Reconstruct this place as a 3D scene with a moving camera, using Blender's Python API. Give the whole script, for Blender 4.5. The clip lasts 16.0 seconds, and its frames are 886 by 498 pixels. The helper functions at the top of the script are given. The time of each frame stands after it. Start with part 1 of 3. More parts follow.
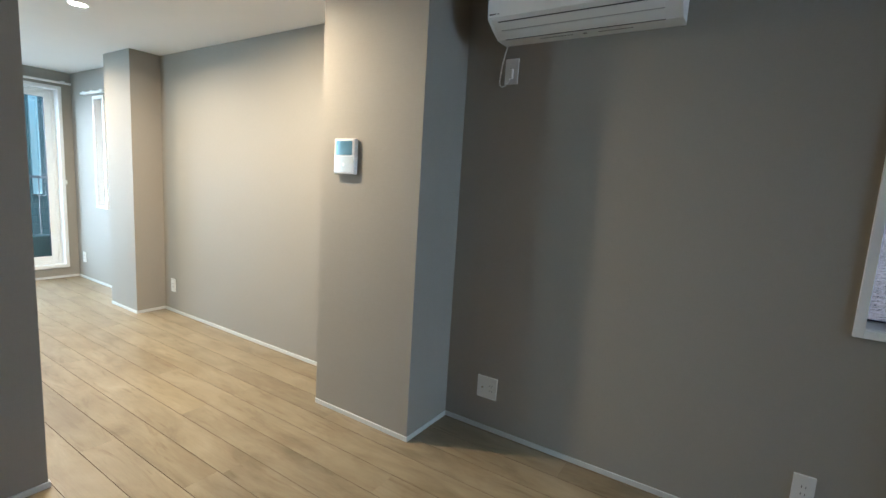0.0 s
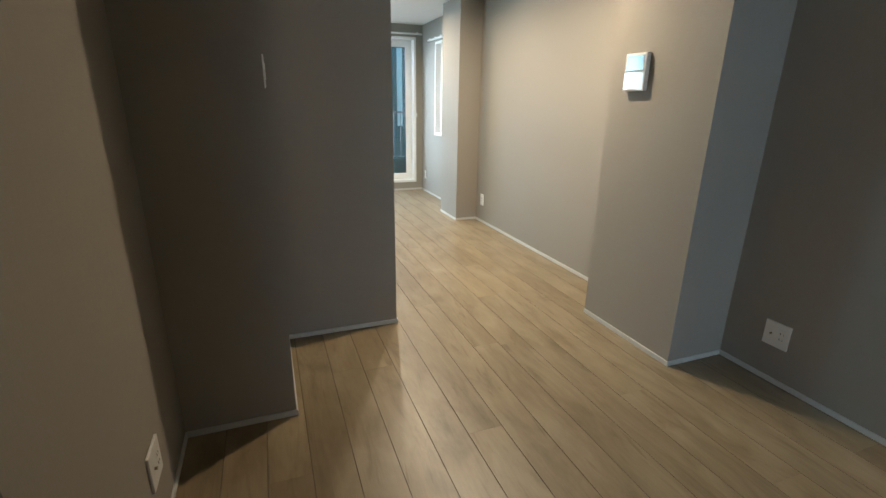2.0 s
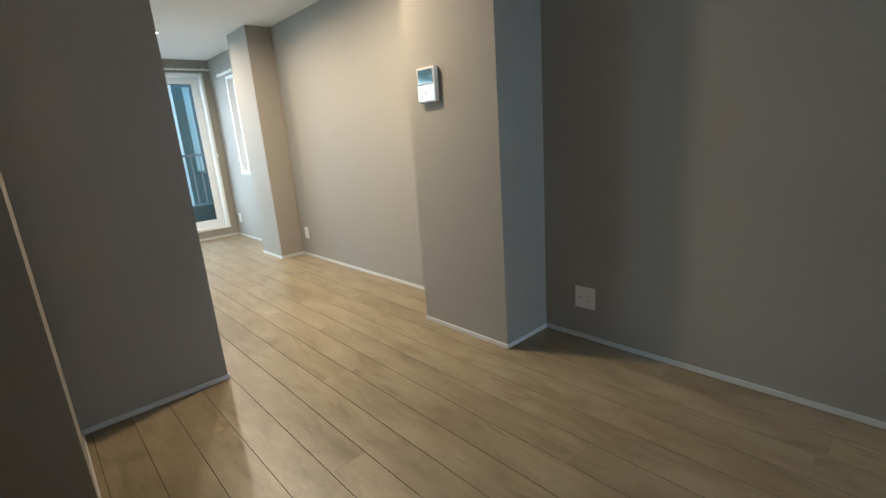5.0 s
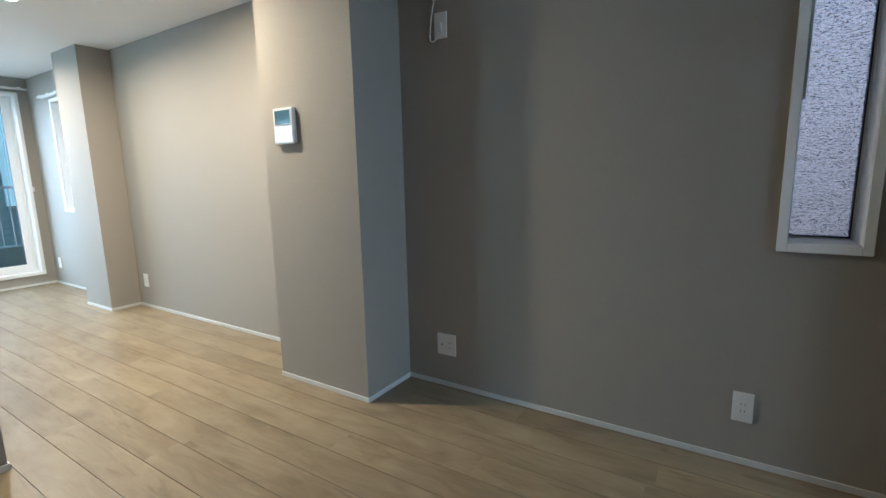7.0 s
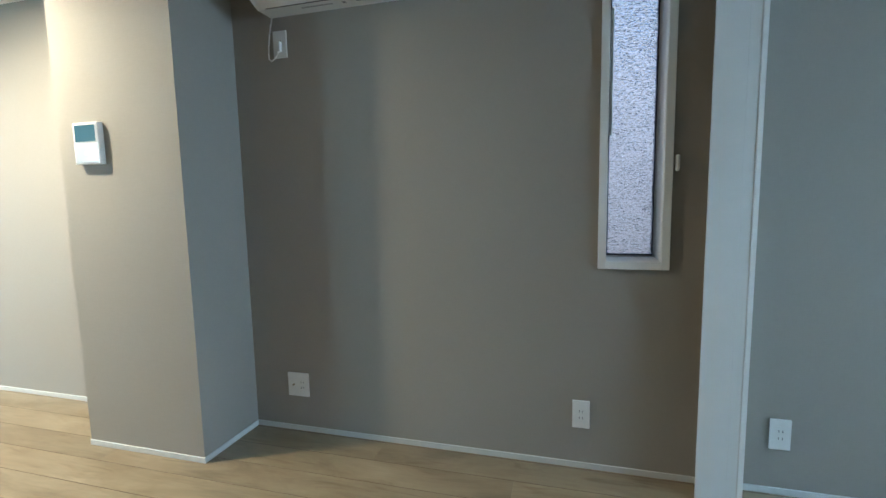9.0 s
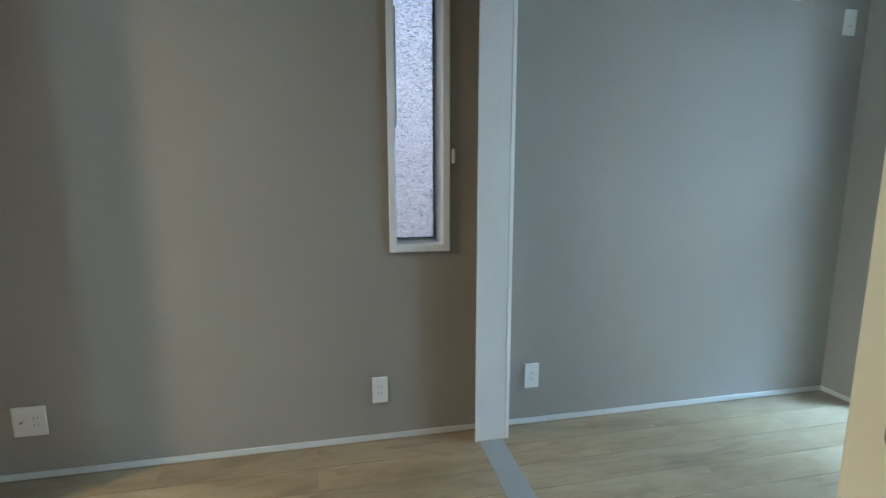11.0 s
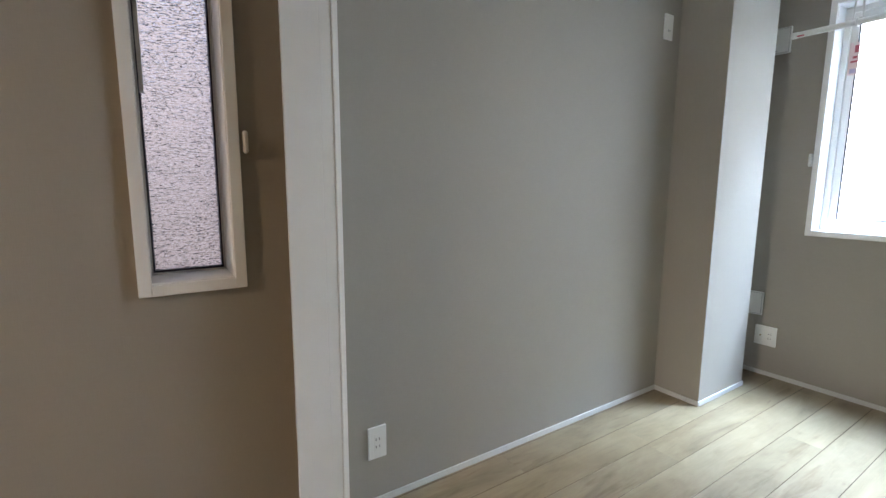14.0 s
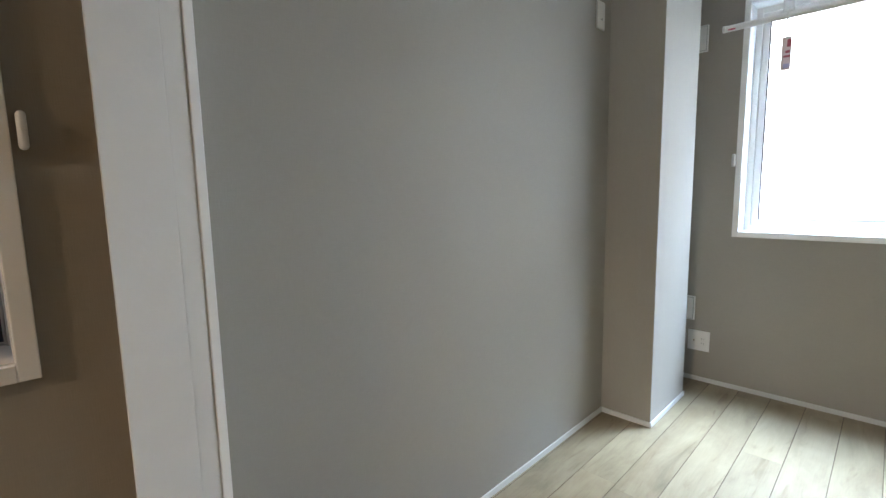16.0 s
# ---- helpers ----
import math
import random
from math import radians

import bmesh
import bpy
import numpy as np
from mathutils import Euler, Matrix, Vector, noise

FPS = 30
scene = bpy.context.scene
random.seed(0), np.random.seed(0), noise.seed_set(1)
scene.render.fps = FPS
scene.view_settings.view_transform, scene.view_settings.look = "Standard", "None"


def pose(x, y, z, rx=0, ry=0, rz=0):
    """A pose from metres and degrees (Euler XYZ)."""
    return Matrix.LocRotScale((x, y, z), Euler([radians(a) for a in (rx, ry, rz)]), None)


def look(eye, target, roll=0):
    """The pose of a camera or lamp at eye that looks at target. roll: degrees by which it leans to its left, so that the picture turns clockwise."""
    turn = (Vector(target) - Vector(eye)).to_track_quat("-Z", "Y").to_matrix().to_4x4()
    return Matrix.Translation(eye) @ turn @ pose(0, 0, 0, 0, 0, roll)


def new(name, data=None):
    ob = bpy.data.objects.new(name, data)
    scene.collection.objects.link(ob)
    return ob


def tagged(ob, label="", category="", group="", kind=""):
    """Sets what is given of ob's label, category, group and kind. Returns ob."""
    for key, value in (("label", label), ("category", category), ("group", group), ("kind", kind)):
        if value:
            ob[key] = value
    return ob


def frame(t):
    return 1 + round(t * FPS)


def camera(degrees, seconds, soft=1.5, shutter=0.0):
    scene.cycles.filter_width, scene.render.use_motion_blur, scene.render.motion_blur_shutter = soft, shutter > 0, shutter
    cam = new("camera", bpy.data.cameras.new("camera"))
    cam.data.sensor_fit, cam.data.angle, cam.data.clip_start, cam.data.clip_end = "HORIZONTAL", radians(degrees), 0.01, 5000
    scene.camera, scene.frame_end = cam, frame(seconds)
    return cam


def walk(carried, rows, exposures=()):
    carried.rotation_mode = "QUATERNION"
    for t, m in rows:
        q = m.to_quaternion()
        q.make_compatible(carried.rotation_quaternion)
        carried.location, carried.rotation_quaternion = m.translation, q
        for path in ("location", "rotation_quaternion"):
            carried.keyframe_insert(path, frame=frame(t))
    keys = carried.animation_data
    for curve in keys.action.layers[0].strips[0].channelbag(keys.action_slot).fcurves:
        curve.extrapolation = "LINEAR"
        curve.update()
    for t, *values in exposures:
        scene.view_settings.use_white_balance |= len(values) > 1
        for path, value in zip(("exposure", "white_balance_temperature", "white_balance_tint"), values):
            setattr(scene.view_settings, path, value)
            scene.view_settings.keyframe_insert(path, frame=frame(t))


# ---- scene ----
cam = camera(88.1, 16.0)
PATH = [
    (0, (1.283, -2.130, 1.303), (0.214, -0.462, 1.029), 3.5),
    (0.5, (1.374, -2.095, 1.32), (-0.121, -0.798, 1.018), 4.0),
    (1, (1.484, -2.122, 1.318), (-0.262, -1.215, 0.952), 3.4),
    (1.5, (1.510, -2.143, 1.305), (-0.300, -1.430, 0.842), 1.8),
    (2, (1.503, -2.169, 1.263), (-0.277, -1.489, 0.654), 0.8),
    (2.5, (1.487, -2.191, 1.191), (-0.243, -1.462, 0.502), 0.2),
    (3, (1.477, -2.164, 1.178), (-0.22, -1.345, 0.507), -1.2),
    (3.5, (1.484, -2.158, 1.174), (-0.166, -1.226, 0.536), -2.7),
    (4, (1.479, -2.156, 1.172), (-0.108, -1.092, 0.58), -3.5),
    (6.3, (1.506, -2.059, 1.162), (0.302, -0.508, 0.782), -2.8),
    (6.5, (1.505, -2.051, 1.163), (0.345, -0.463, 0.799), -2.2),
    (7, (1.52, -2.022, 1.162), (0.466, -0.354, 0.837), -1.2),
    (7.5, (1.542, -1.994, 1.165), (0.59, -0.259, 0.872), -1.0),
    (8, (1.557, -1.967, 1.171), (0.707, -0.176, 0.905), -1.2),
    (8.5, (1.574, -1.938, 1.171), (0.844, -0.092, 0.928), -1.3),
    (9, (1.565, -1.929, 1.157), (1.024, -0.016, 0.935), -1.1),
    (9.5, (1.517, -1.926, 1.177), (1.219, 0.037, 0.941), -1.1),
    (10, (1.506, -1.953, 1.174), (1.465, 0.029, 0.913), -1.5),
    (10.2, (1.496, -1.959, 1.179), (1.555, 0.02, 0.895), -1.3),
    (12.3, (1.557, -1.927, 1.157), (2.246, -0.072, 0.863), 0.9),
    (12.5, (1.58, -1.877, 1.158), (2.287, -0.03, 0.856), 0.9),
    (13, (1.656, -1.699, 1.155), (2.458, 0.108, 0.856), 1.5),
    (13.5, (1.67, -1.535, 1.147), (2.63, 0.193, 0.839), 1.3),
    (14, (1.684, -1.403, 1.161), (2.778, 0.247, 0.876), 0.3),
    (14.5, (1.741, -1.271, 1.156), (2.937, 0.313, 0.904), -0.6),
    (15, (1.849, -1.135, 1.174), (3.079, 0.427, 0.956), -1.1),
    (15.5, (1.873, -1.051, 1.184), (3.161, 0.463, 0.96), -1.2),
    (16, (1.879, -1.02, 1.162), (3.291, 0.373, 0.91), -1.1),
]
EXPOSURES = [(0, 0.43, 5100, -3), (0.5, 0.26, 5200, -3), (1.5, 0.02, 5450, -2), (4.2, 0.08, 5450, -2), (6.5, 0.24, 4950, -2), (8, 0.56, 4900, -6), (10, 1.03, 4800, -9), (12.5, 1.08, 5550, -1), (13, 1.06, 5500, -1), (13.5, 1.02, 5350, 1), (14, 0.97, 6300, 8), (16, 0.93, 6350, 7)]
walk(cam, [(t, look(eye, target, roll)) for t, eye, target, roll in PATH], EXPOSURES)

# ---- world, sun, exposure ----
SUN_UP, SUN_FROM = 57.0, Vector((0.92, -0.38))      # elevation; where the sun's side of the sky lies
world = bpy.data.worlds.new("world")
scene.world = world
world.use_nodes = True
wn = world.node_tree.nodes
sky = wn.new("ShaderNodeTexSky")
sky.sky_type, sky.sun_disc = "NISHITA", False
sky.sun_elevation, sky.sun_rotation = radians(SUN_UP), math.atan2(SUN_FROM.x, SUN_FROM.y)
sky.air_density, sky.dust_density, sky.ozone_density = 1.0, 3.0, 1.0
world.node_tree.links.new(sky.outputs[0], wn["Background"].inputs[0])
wn["Background"].inputs[1].default_value = 0.15


def lamp(name, kind, m, power, color, **more):
    data = bpy.data.lights.new(name, kind)
    data.energy, data.color = power, color
    for k, v in more.items():
        if k == "size":
            data.size = v
        elif k == "size_y":
            data.size_y = v
        elif k == "shape":
            data.shape = v
        elif k == "angle":
            data.angle = v
        elif k == "spread":
            data.spread = v
    ob = new(name, data)
    ob.matrix_world = m
    return ob


sun_at = Vector((SUN_FROM.x * math.cos(radians(SUN_UP)), SUN_FROM.y * math.cos(radians(SUN_UP)), math.sin(radians(SUN_UP))))
lamp("sun", "SUN", look(sun_at * 20, (0, 0, 0)), 5.0, (0.70, 0.85, 1.0), angle=radians(26))
# daylight entering through the openings
lamp("skylight_bedroom", "AREA", look((6.6, -1.3, 2.7), (4.8, -1.2, 1.2)), 700, (0.83, 0.90, 1.0), shape="RECTANGLE", size=6.0, size_y=5.0)
lamp("skylight_bedroom_high", "AREA", look((6.3, -1.75, 4.7), (4.7, -1.2, 1.3)), 860, (0.45, 0.635, 1.0), shape="RECTANGLE", size=2.0, size_y=2.0)
lamp("skylight_balcony", "AREA", look((-12.0, -5.0, 3.2), (-5.1, -1.0, 1.1)), 2450, (0.84, 0.905, 1.0), shape="RECTANGLE", size=9.0, size_y=9.0)
lamp("skylight_south", "AREA", look((-3.85, -3.42, 1.4), (-3.3, -2.2, 1.2)), 22, (0.66, 0.90, 1.0), shape="RECTANGLE", size=0.6, size_y=1.0)
lamp("skylight_slot_far", "AREA", look((-4.40, 0.17, 1.43), (-4.40, -1.0, 1.43)), 0.12, (0.75, 0.88, 1.0), shape="RECTANGLE", size=0.19, size_y=1.08)
DOWNLIGHTS = [(-3.757, -0.88), (-2.297, -0.88), (-1.05, -0.88)]
CEIL = 2.275
for dx, dy in DOWNLIGHTS:
    lamp("downlight_lamp", "AREA", look((dx, dy, CEIL - 0.012), (dx, dy + 0.0001, 0)), 29 if dx < -2 else 39, (1.0, 0.69, 0.445), shape="DISK", size=0.09, spread=radians(165 if dx < -2 else 178))


# ---- materials ----
def material(name, color, rough=0.6, metal=0.0, vary=0.0, scale=6.0, bump=0.0, bump_scale=300.0, spec=0.5, coat=0.0):
    """Paint-like surface: tone drifts by vary at two scales; fine relief."""
    m = bpy.data.materials.new(name)
    m.use_nodes = True
    n, l = m.node_tree.nodes, m.node_tree.links
    b = n["Principled BSDF"]
    b.inputs["Base Color"].default_value = (*color, 1)
    b.inputs["Roughness"].default_value = rough
    b.inputs["Metallic"].default_value = metal
    b.inputs["Specular IOR Level"].default_value = spec
    b.inputs["Coat Weight"].default_value = coat
    geo = n.new("ShaderNodeTexCoord")
    if vary:
        big, mix = n.new("ShaderNodeTexNoise"), n.new("ShaderNodeMix")
        big.inputs["Scale"].default_value, big.inputs["Detail"].default_value = scale, 5
        l.new(geo.outputs["Object"], big.inputs["Vector"])
        mix.data_type = "RGBA"
        mix.inputs[6].default_value = (*[c * (1 - vary) for c in color], 1)
        mix.inputs[7].default_value = (*[min(1, c * (1 + vary)) for c in color], 1)
        l.new(big.outputs["Fac"], mix.inputs[0])
        l.new(mix.outputs[2], b.inputs["Base Color"])
        rr = n.new("ShaderNodeMapRange")
        rr.inputs[3].default_value, rr.inputs[4].default_value = max(0.02, rough - 0.08), min(1, rough + 0.08)
        l.new(big.outputs["Fac"], rr.inputs[0])
        l.new(rr.outputs[0], b.inputs["Roughness"])
    if bump:
        fine, bp = n.new("ShaderNodeTexNoise"), n.new("ShaderNodeBump")
        fine.inputs["Scale"].default_value, fine.inputs["Detail"].default_value = bump_scale, 3
        bp.inputs["Strength"].default_value, bp.inputs["Distance"].default_value = bump, 0.002
        l.new(geo.outputs["Object"], fine.inputs["Vector"])
        l.new(fine.outputs["Fac"], bp.inputs["Height"])
        l.new(bp.outputs[0], b.inputs["Normal"])
    return m


def wallpaper(name, color):
    """Matt woven vinyl wallpaper: fine crossed threads and faint cloudiness."""
    m = material(name, color, 0.72, vary=0.035, scale=1.7, spec=0.3)
    n, l = m.node_tree.nodes, m.node_tree.links
    b = n["Principled BSDF"]
    geo = n.new("ShaderNodeTexCoord")
    base = b.inputs["Base Color"].links[0].from_socket
    height = []
    for squash in ((1, 1, 0.06), (0.06, 0.06, 1)):
        mp, ns = n.new("ShaderNodeMapping"), n.new("ShaderNodeTexNoise")
        mp.inputs["Scale"].default_value = squash
        ns.inputs["Scale"].default_value, ns.inputs["Detail"].default_value = 520, 2
        l.new(geo.outputs["Object"], mp.inputs["Vector"])
        l.new(mp.outputs[0], ns.inputs["Vector"])
        height.append(ns.outputs["Fac"])
    add = n.new("ShaderNodeMath")
    add.operation = "ADD"
    l.new(height[0], add.inputs[0]), l.new(height[1], add.inputs[1])
    bp = n.new("ShaderNodeBump")
    bp.inputs["Strength"].default_value, bp.inputs["Distance"].default_value = 0.22, 0.0015
    l.new(add.outputs[0], bp.inputs["Height"])
    l.new(bp.outputs[0], b.inputs["Normal"])
    tone = n.new("ShaderNodeMapRange")
    tone.inputs[1].default_value, tone.inputs[2].default_value = 0.6, 1.4
    tone.inputs[3].default_value, tone.inputs[4].default_value = 0.96, 1.04
    l.new(add.outputs[0], tone.inputs[0])
    mul = n.new("ShaderNodeMix")
    mul.data_type, mul.blend_type = "RGBA", "MULTIPLY"
    mul.inputs[0].default_value = 1
    l.new(base, mul.inputs[6]), l.new(tone.outputs[0], mul.inputs[7])
    l.new(mul.outputs[2], b.inputs["Base Color"])
    return m


def oak(name):
    """Limed oak planks, grain along x, each plank with a shift and tone of its own."""
    m = bpy.data.materials.new(name)
    m.use_nodes = True
    n, l = m.node_tree.nodes, m.node_tree.links
    b = n["Principled BSDF"]
    geo, info = n.new("ShaderNodeNewGeometry"), n.new("ShaderNodeObjectInfo")
    shift = n.new("ShaderNodeVectorMath")
    shift.operation = "MULTIPLY_ADD"
    rnd = n.new("ShaderNodeCombineXYZ")
    l.new(info.outputs["Random"], rnd.inputs[0]), l.new(info.outputs["Random"], rnd.inputs[1])
    l.new(rnd.outputs[0], shift.inputs[0])
    shift.inputs[1].default_value = (37, 19, 0)
    l.new(geo.outputs["Position"], shift.inputs[2])

    def grain(stretch, scale, detail, rough=0.6, distort=0.0):
        mp, ns = n.new("ShaderNodeMapping"), n.new("ShaderNodeTexNoise")
        mp.inputs["Scale"].default_value = stretch
        ns.inputs["Scale"].default_value, ns.inputs["Detail"].default_value = scale, detail
        ns.inputs["Roughness"].default_value, ns.inputs["Distortion"].default_value = rough, distort
        l.new(shift.outputs[0], mp.inputs["Vector"]), l.new(mp.outputs[0], ns.inputs["Vector"])
        return ns.outputs["Fac"]

    fine, cloud, streak = grain((0.06, 1, 1), 130, 5), grain((0.30, 1, 1), 7, 5, 0.6, 0.9), grain((0.07, 1, 1), 26, 5, 0.6, 1.2)

    def ramp(fac, stops):
        r = n.new("ShaderNodeValToRGB")
        r.color_ramp.elements[0].position, r.color_ramp.elements[0].color = stops[0][0], (*stops[0][1], 1)
        r.color_ramp.elements[1].position, r.color_ramp.elements[1].color = stops[-1][0], (*stops[-1][1], 1)
        for at, c in stops[1:-1]:
            r.color_ramp.elements.new(at).color = (*c, 1)
        l.new(fac, r.inputs[0])
        return r.outputs[0]

    def mult(a, c, fac=1.0):
        x = n.new("ShaderNodeMix")
        x.data_type, x.blend_type = "RGBA", "MULTIPLY"
        x.inputs[0].default_value = fac
        l.new(a, x.inputs[6]), l.new(c, x.inputs[7])
        return x.outputs[2]

    base = ramp(cloud, [(0.26, (0.166, 0.131, 0.078)), (0.42, (0.236, 0.193, 0.121)), (0.54, (0.268, 0.221, 0.142)), (0.74, (0.318, 0.267, 0.180))])
    lines = ramp(streak, [(0.32, (0.93, 0.915, 0.89)), (0.5, (1, 1, 1)), (0.72, (1.0, 0.99, 0.97))])
    pores = ramp(fine, [(0.35, (0.95, 0.94, 0.93)), (0.55, (1, 1, 1))])
    tone = ramp(info.outputs["Random"], [(0.0, (0.90, 0.89, 0.87)), (0.5, (1, 0.99, 0.98)), (1.0, (1.0, 0.975, 0.92))])
    marks = ramp(grain((0.16, 1, 1), 15, 3, 0.55, 1.6), [(0.29, (0.76, 0.71, 0.64)), (0.36, (0.90, 0.88, 0.85)), (0.44, (1, 1, 1))])
    patches = ramp(grain((0.55, 1, 1), 3.2, 4, 0.6, 0.5), [(0.34, (0.80, 0.76, 0.71)), (0.52, (1, 1, 1)), (0.68, (1.06, 1.06, 1.05))])
    l.new(mult(mult(mult(mult(mult(base, lines), pores), tone), marks), patches), b.inputs["Base Color"])
    rr = n.new("ShaderNodeMapRange")
    rr.inputs[3].default_value, rr.inputs[4].default_value = 0.29, 0.41
    l.new(streak, rr.inputs[0]), l.new(rr.outputs[0], b.inputs["Roughness"])
    b.inputs["Specular IOR Level"].default_value = 0.5
    bp = n.new("ShaderNodeBump")
    bp.inputs["Strength"].default_value, bp.inputs["Distance"].default_value = 0.25, 0.001
    l.new(fine, bp.inputs["Height"]), l.new(bp.outputs[0], b.inputs["Normal"])
    return m


def glass(name, tint=(1, 1, 1), rough=0.0, relief=0.0):
    m = bpy.data.materials.new(name)
    m.use_nodes = True
    n, l = m.node_tree.nodes, m.node_tree.links
    b = n["Principled BSDF"]
    b.inputs["Base Color"].default_value = (*tint, 1)
    b.inputs["Roughness"].default_value, b.inputs["Transmission Weight"].default_value, b.inputs["IOR"].default_value = rough, 1, 1.45
    if relief:
        geo, mp, ns, bp = (n.new(k) for k in ("ShaderNodeTexCoord", "ShaderNodeMapping", "ShaderNodeTexNoise", "ShaderNodeBump"))
        mp.inputs["Scale"].default_value = (1, 1, 3.0)
        ns.inputs["Scale"].default_value, ns.inputs["Detail"].default_value, ns.inputs["Distortion"].default_value = 70, 1.2, 0.5
        bp.inputs["Strength"].default_value, bp.inputs["Distance"].default_value = 1.0, relief
        l.new(geo.outputs["Object"], mp.inputs[0]), l.new(mp.outputs[0], ns.inputs["Vector"])
        l.new(ns.outputs["Fac"], bp.inputs["Height"]), l.new(bp.outputs[0], b.inputs["Normal"])
    return m


def glow(name, color, power):
    m = bpy.data.materials.new(name)
    m.use_nodes = True
    b = m.node_tree.nodes["Principled BSDF"]
    b.inputs["Emission Color"].default_value, b.inputs["Emission Strength"].default_value = (*color, 1), power
    return m


PAPER = wallpaper("grey_beige_wallpaper", (0.305, 0.281, 0.241))
CEILING = material("white_ceiling_paper", (0.78, 0.77, 0.74), 0.8, vary=0.02, bump=0.4, bump_scale=400, spec=0.3)
OAK = oak("limed_oak")
OLDJOINT = material("brownish_groove", (0.58, 0.54, 0.48), 0.8)
DARK = material("joint_shadow_gap", (0.035, 0.028, 0.02), 0.9)
WHITE = material("white_painted_trim", (0.74, 0.735, 0.71), 0.38, vary=0.03, scale=9, bump=0.05, bump_scale=60)
SKIRTING = material("white_film_baseboard", (0.56, 0.56, 0.54), 0.5, vary=0.03, scale=12)
EDGE = material("brown_plank_edge", (0.13, 0.097, 0.065), 0.8)
JAMB = material("white_foil_jamb", (0.64, 0.635, 0.60), 0.42, vary=0.04, scale=14, bump=0.12, bump_scale=90)
PLASTIC = material("white_plastic", (0.70, 0.69, 0.66), 0.33, vary=0.02, scale=20)
SHELL = material("white_aircon_shell", (0.78, 0.77, 0.74), 0.4, vary=0.02, scale=8)
SLOT = material("dark_slot", (0.03, 0.03, 0.03), 0.6)
GREYMARK = material("grey_marking", (0.30, 0.29, 0.28), 0.6)
BRASS = material("socket_brass", (0.30, 0.24, 0.15), 0.35, metal=0.8)
THRESHOLD = material("grey_threshold_strip", (0.235, 0.255, 0.26), 0.5, vary=0.10, scale=35)
# inside of the pull: its shade and a greenish reflection are in the colour
RECESS = material("pull_recess_shade_reflection", (0.27, 0.25, 0.16), 0.2, metal=0.7)
LEAF = material("cream_door_skin", (0.77, 0.755, 0.60), 0.45, vary=0.03, scale=3, bump=0.05, bump_scale=200)
BRONZE = material("bronze_pull_metal", (0.34, 0.26, 0.22), 0.3, metal=0.75, vary=0.08, scale=30)
ALU = material("anodised_aluminium", (0.60, 0.59, 0.57), 0.35, metal=0.6, vary=0.05, scale=20)
SASH = material("pale_grey_sash", (0.55, 0.55, 0.54), 0.35, vary=0.04, scale=20)
GASKET = material("black_gasket", (0.015, 0.015, 0.03), 0.6)
CLEAR = glass("clear_pane")
FROST = glass("patterned_pane", (1.0, 0.92, 0.87), 0.05, 0.0095)
GLOSSGREY = material("pale_grey_gloss", (0.46, 0.47, 0.465), 0.14, coat=0.5)
LCD = material("teal_display", (0.05, 0.115, 0.155), 0.12, coat=0.6)
LENS = glow("warm_downlight_lens", (1.0, 0.80, 0.55), 22)
SIDING_DARK = material("slate_siding", (0.018, 0.05, 0.052), 0.6, vary=0.12, scale=3)
PALETEAL = material("pale_teal_frame", (0.20, 0.30, 0.31), 0.5)
SIDING_LIGHT = material("pale_siding", (0.86, 0.87, 0.85), 0.7, vary=0.06, scale=2)
SIDING_MAUVE = material("mauve_grey_siding", (0.29, 0.225, 0.20), 0.8, vary=0.12, scale=4)
PLINTH = material("mauve_brown_render", (0.27, 0.21, 0.19), 0.85, vary=0.2, scale=6)
CONCRETE = material("balcony_concrete", (0.33, 0.33, 0.32), 0.85, vary=0.15, scale=5)
GROUND = material("gravel_ground", (0.16, 0.15, 0.14), 0.95, vary=0.25, scale=2)
RAILING = material("dark_railing_paint", (0.10, 0.11, 0.12), 0.4, metal=0.3)
RED = material("red_print", (0.45, 0.10, 0.14), 0.5)
PURPLE = material("pale_violet_print", (0.50, 0.45, 0.66), 0.5)
TAGCARD = material("pinkish_card", (0.78, 0.64, 0.66), 0.5)


# ---- building blocks ----
def mesh_object(name, bm, mat, smooth=False):
    me = bpy.data.meshes.new(name)
    bmesh.ops.recalc_face_normals(bm, faces=bm.faces)
    bm.to_mesh(me)
    bm.free()
    if mat:
        me.materials.append(mat)
    if smooth:
        for p in me.polygons:
            p.use_smooth = True
    return new(name, me)


def part(name, bm, mat, parent, label="", smooth=False):
    ob = mesh_object(name, bm, mat, smooth)
    ob.parent = parent
    return tagged(ob, label)


def add_box(bm, lo, hi, bevel=0.0, seg=2):
    made = bmesh.ops.create_cube(bm, size=1)["verts"]
    size, mid = Vector(hi) - Vector(lo), (Vector(hi) + Vector(lo)) / 2
    for v in made:
        v.co = Vector((v.co.x * size.x, v.co.y * size.y, v.co.z * size.z)) + mid
    if bevel:
        edges = {e for v in made for e in v.link_edges}
        bmesh.ops.bevel(bm, geom=list(edges), offset=bevel, segments=seg, profile=0.5, affect="EDGES")
    return bm


def box(lo, hi, bevel=0.0, seg=2):
    return add_box(bmesh.new(), lo, hi, bevel, seg)


def boxes(spans, bevel=0.0):
    bm = bmesh.new()
    for lo, hi in spans:
        add_box(bm, lo, hi, bevel)
    return bm


def cyl(bm, a, b, r, n=20):
    a, b = Vector(a), Vector(b)
    m = Matrix.Translation((a + b) / 2) @ (b - a).to_track_quat("Z", "Y").to_matrix().to_4x4()
    bmesh.ops.create_cone(bm, cap_ends=True, segments=n, radius1=r, radius2=r, depth=(b - a).length, matrix=m)
    return bm


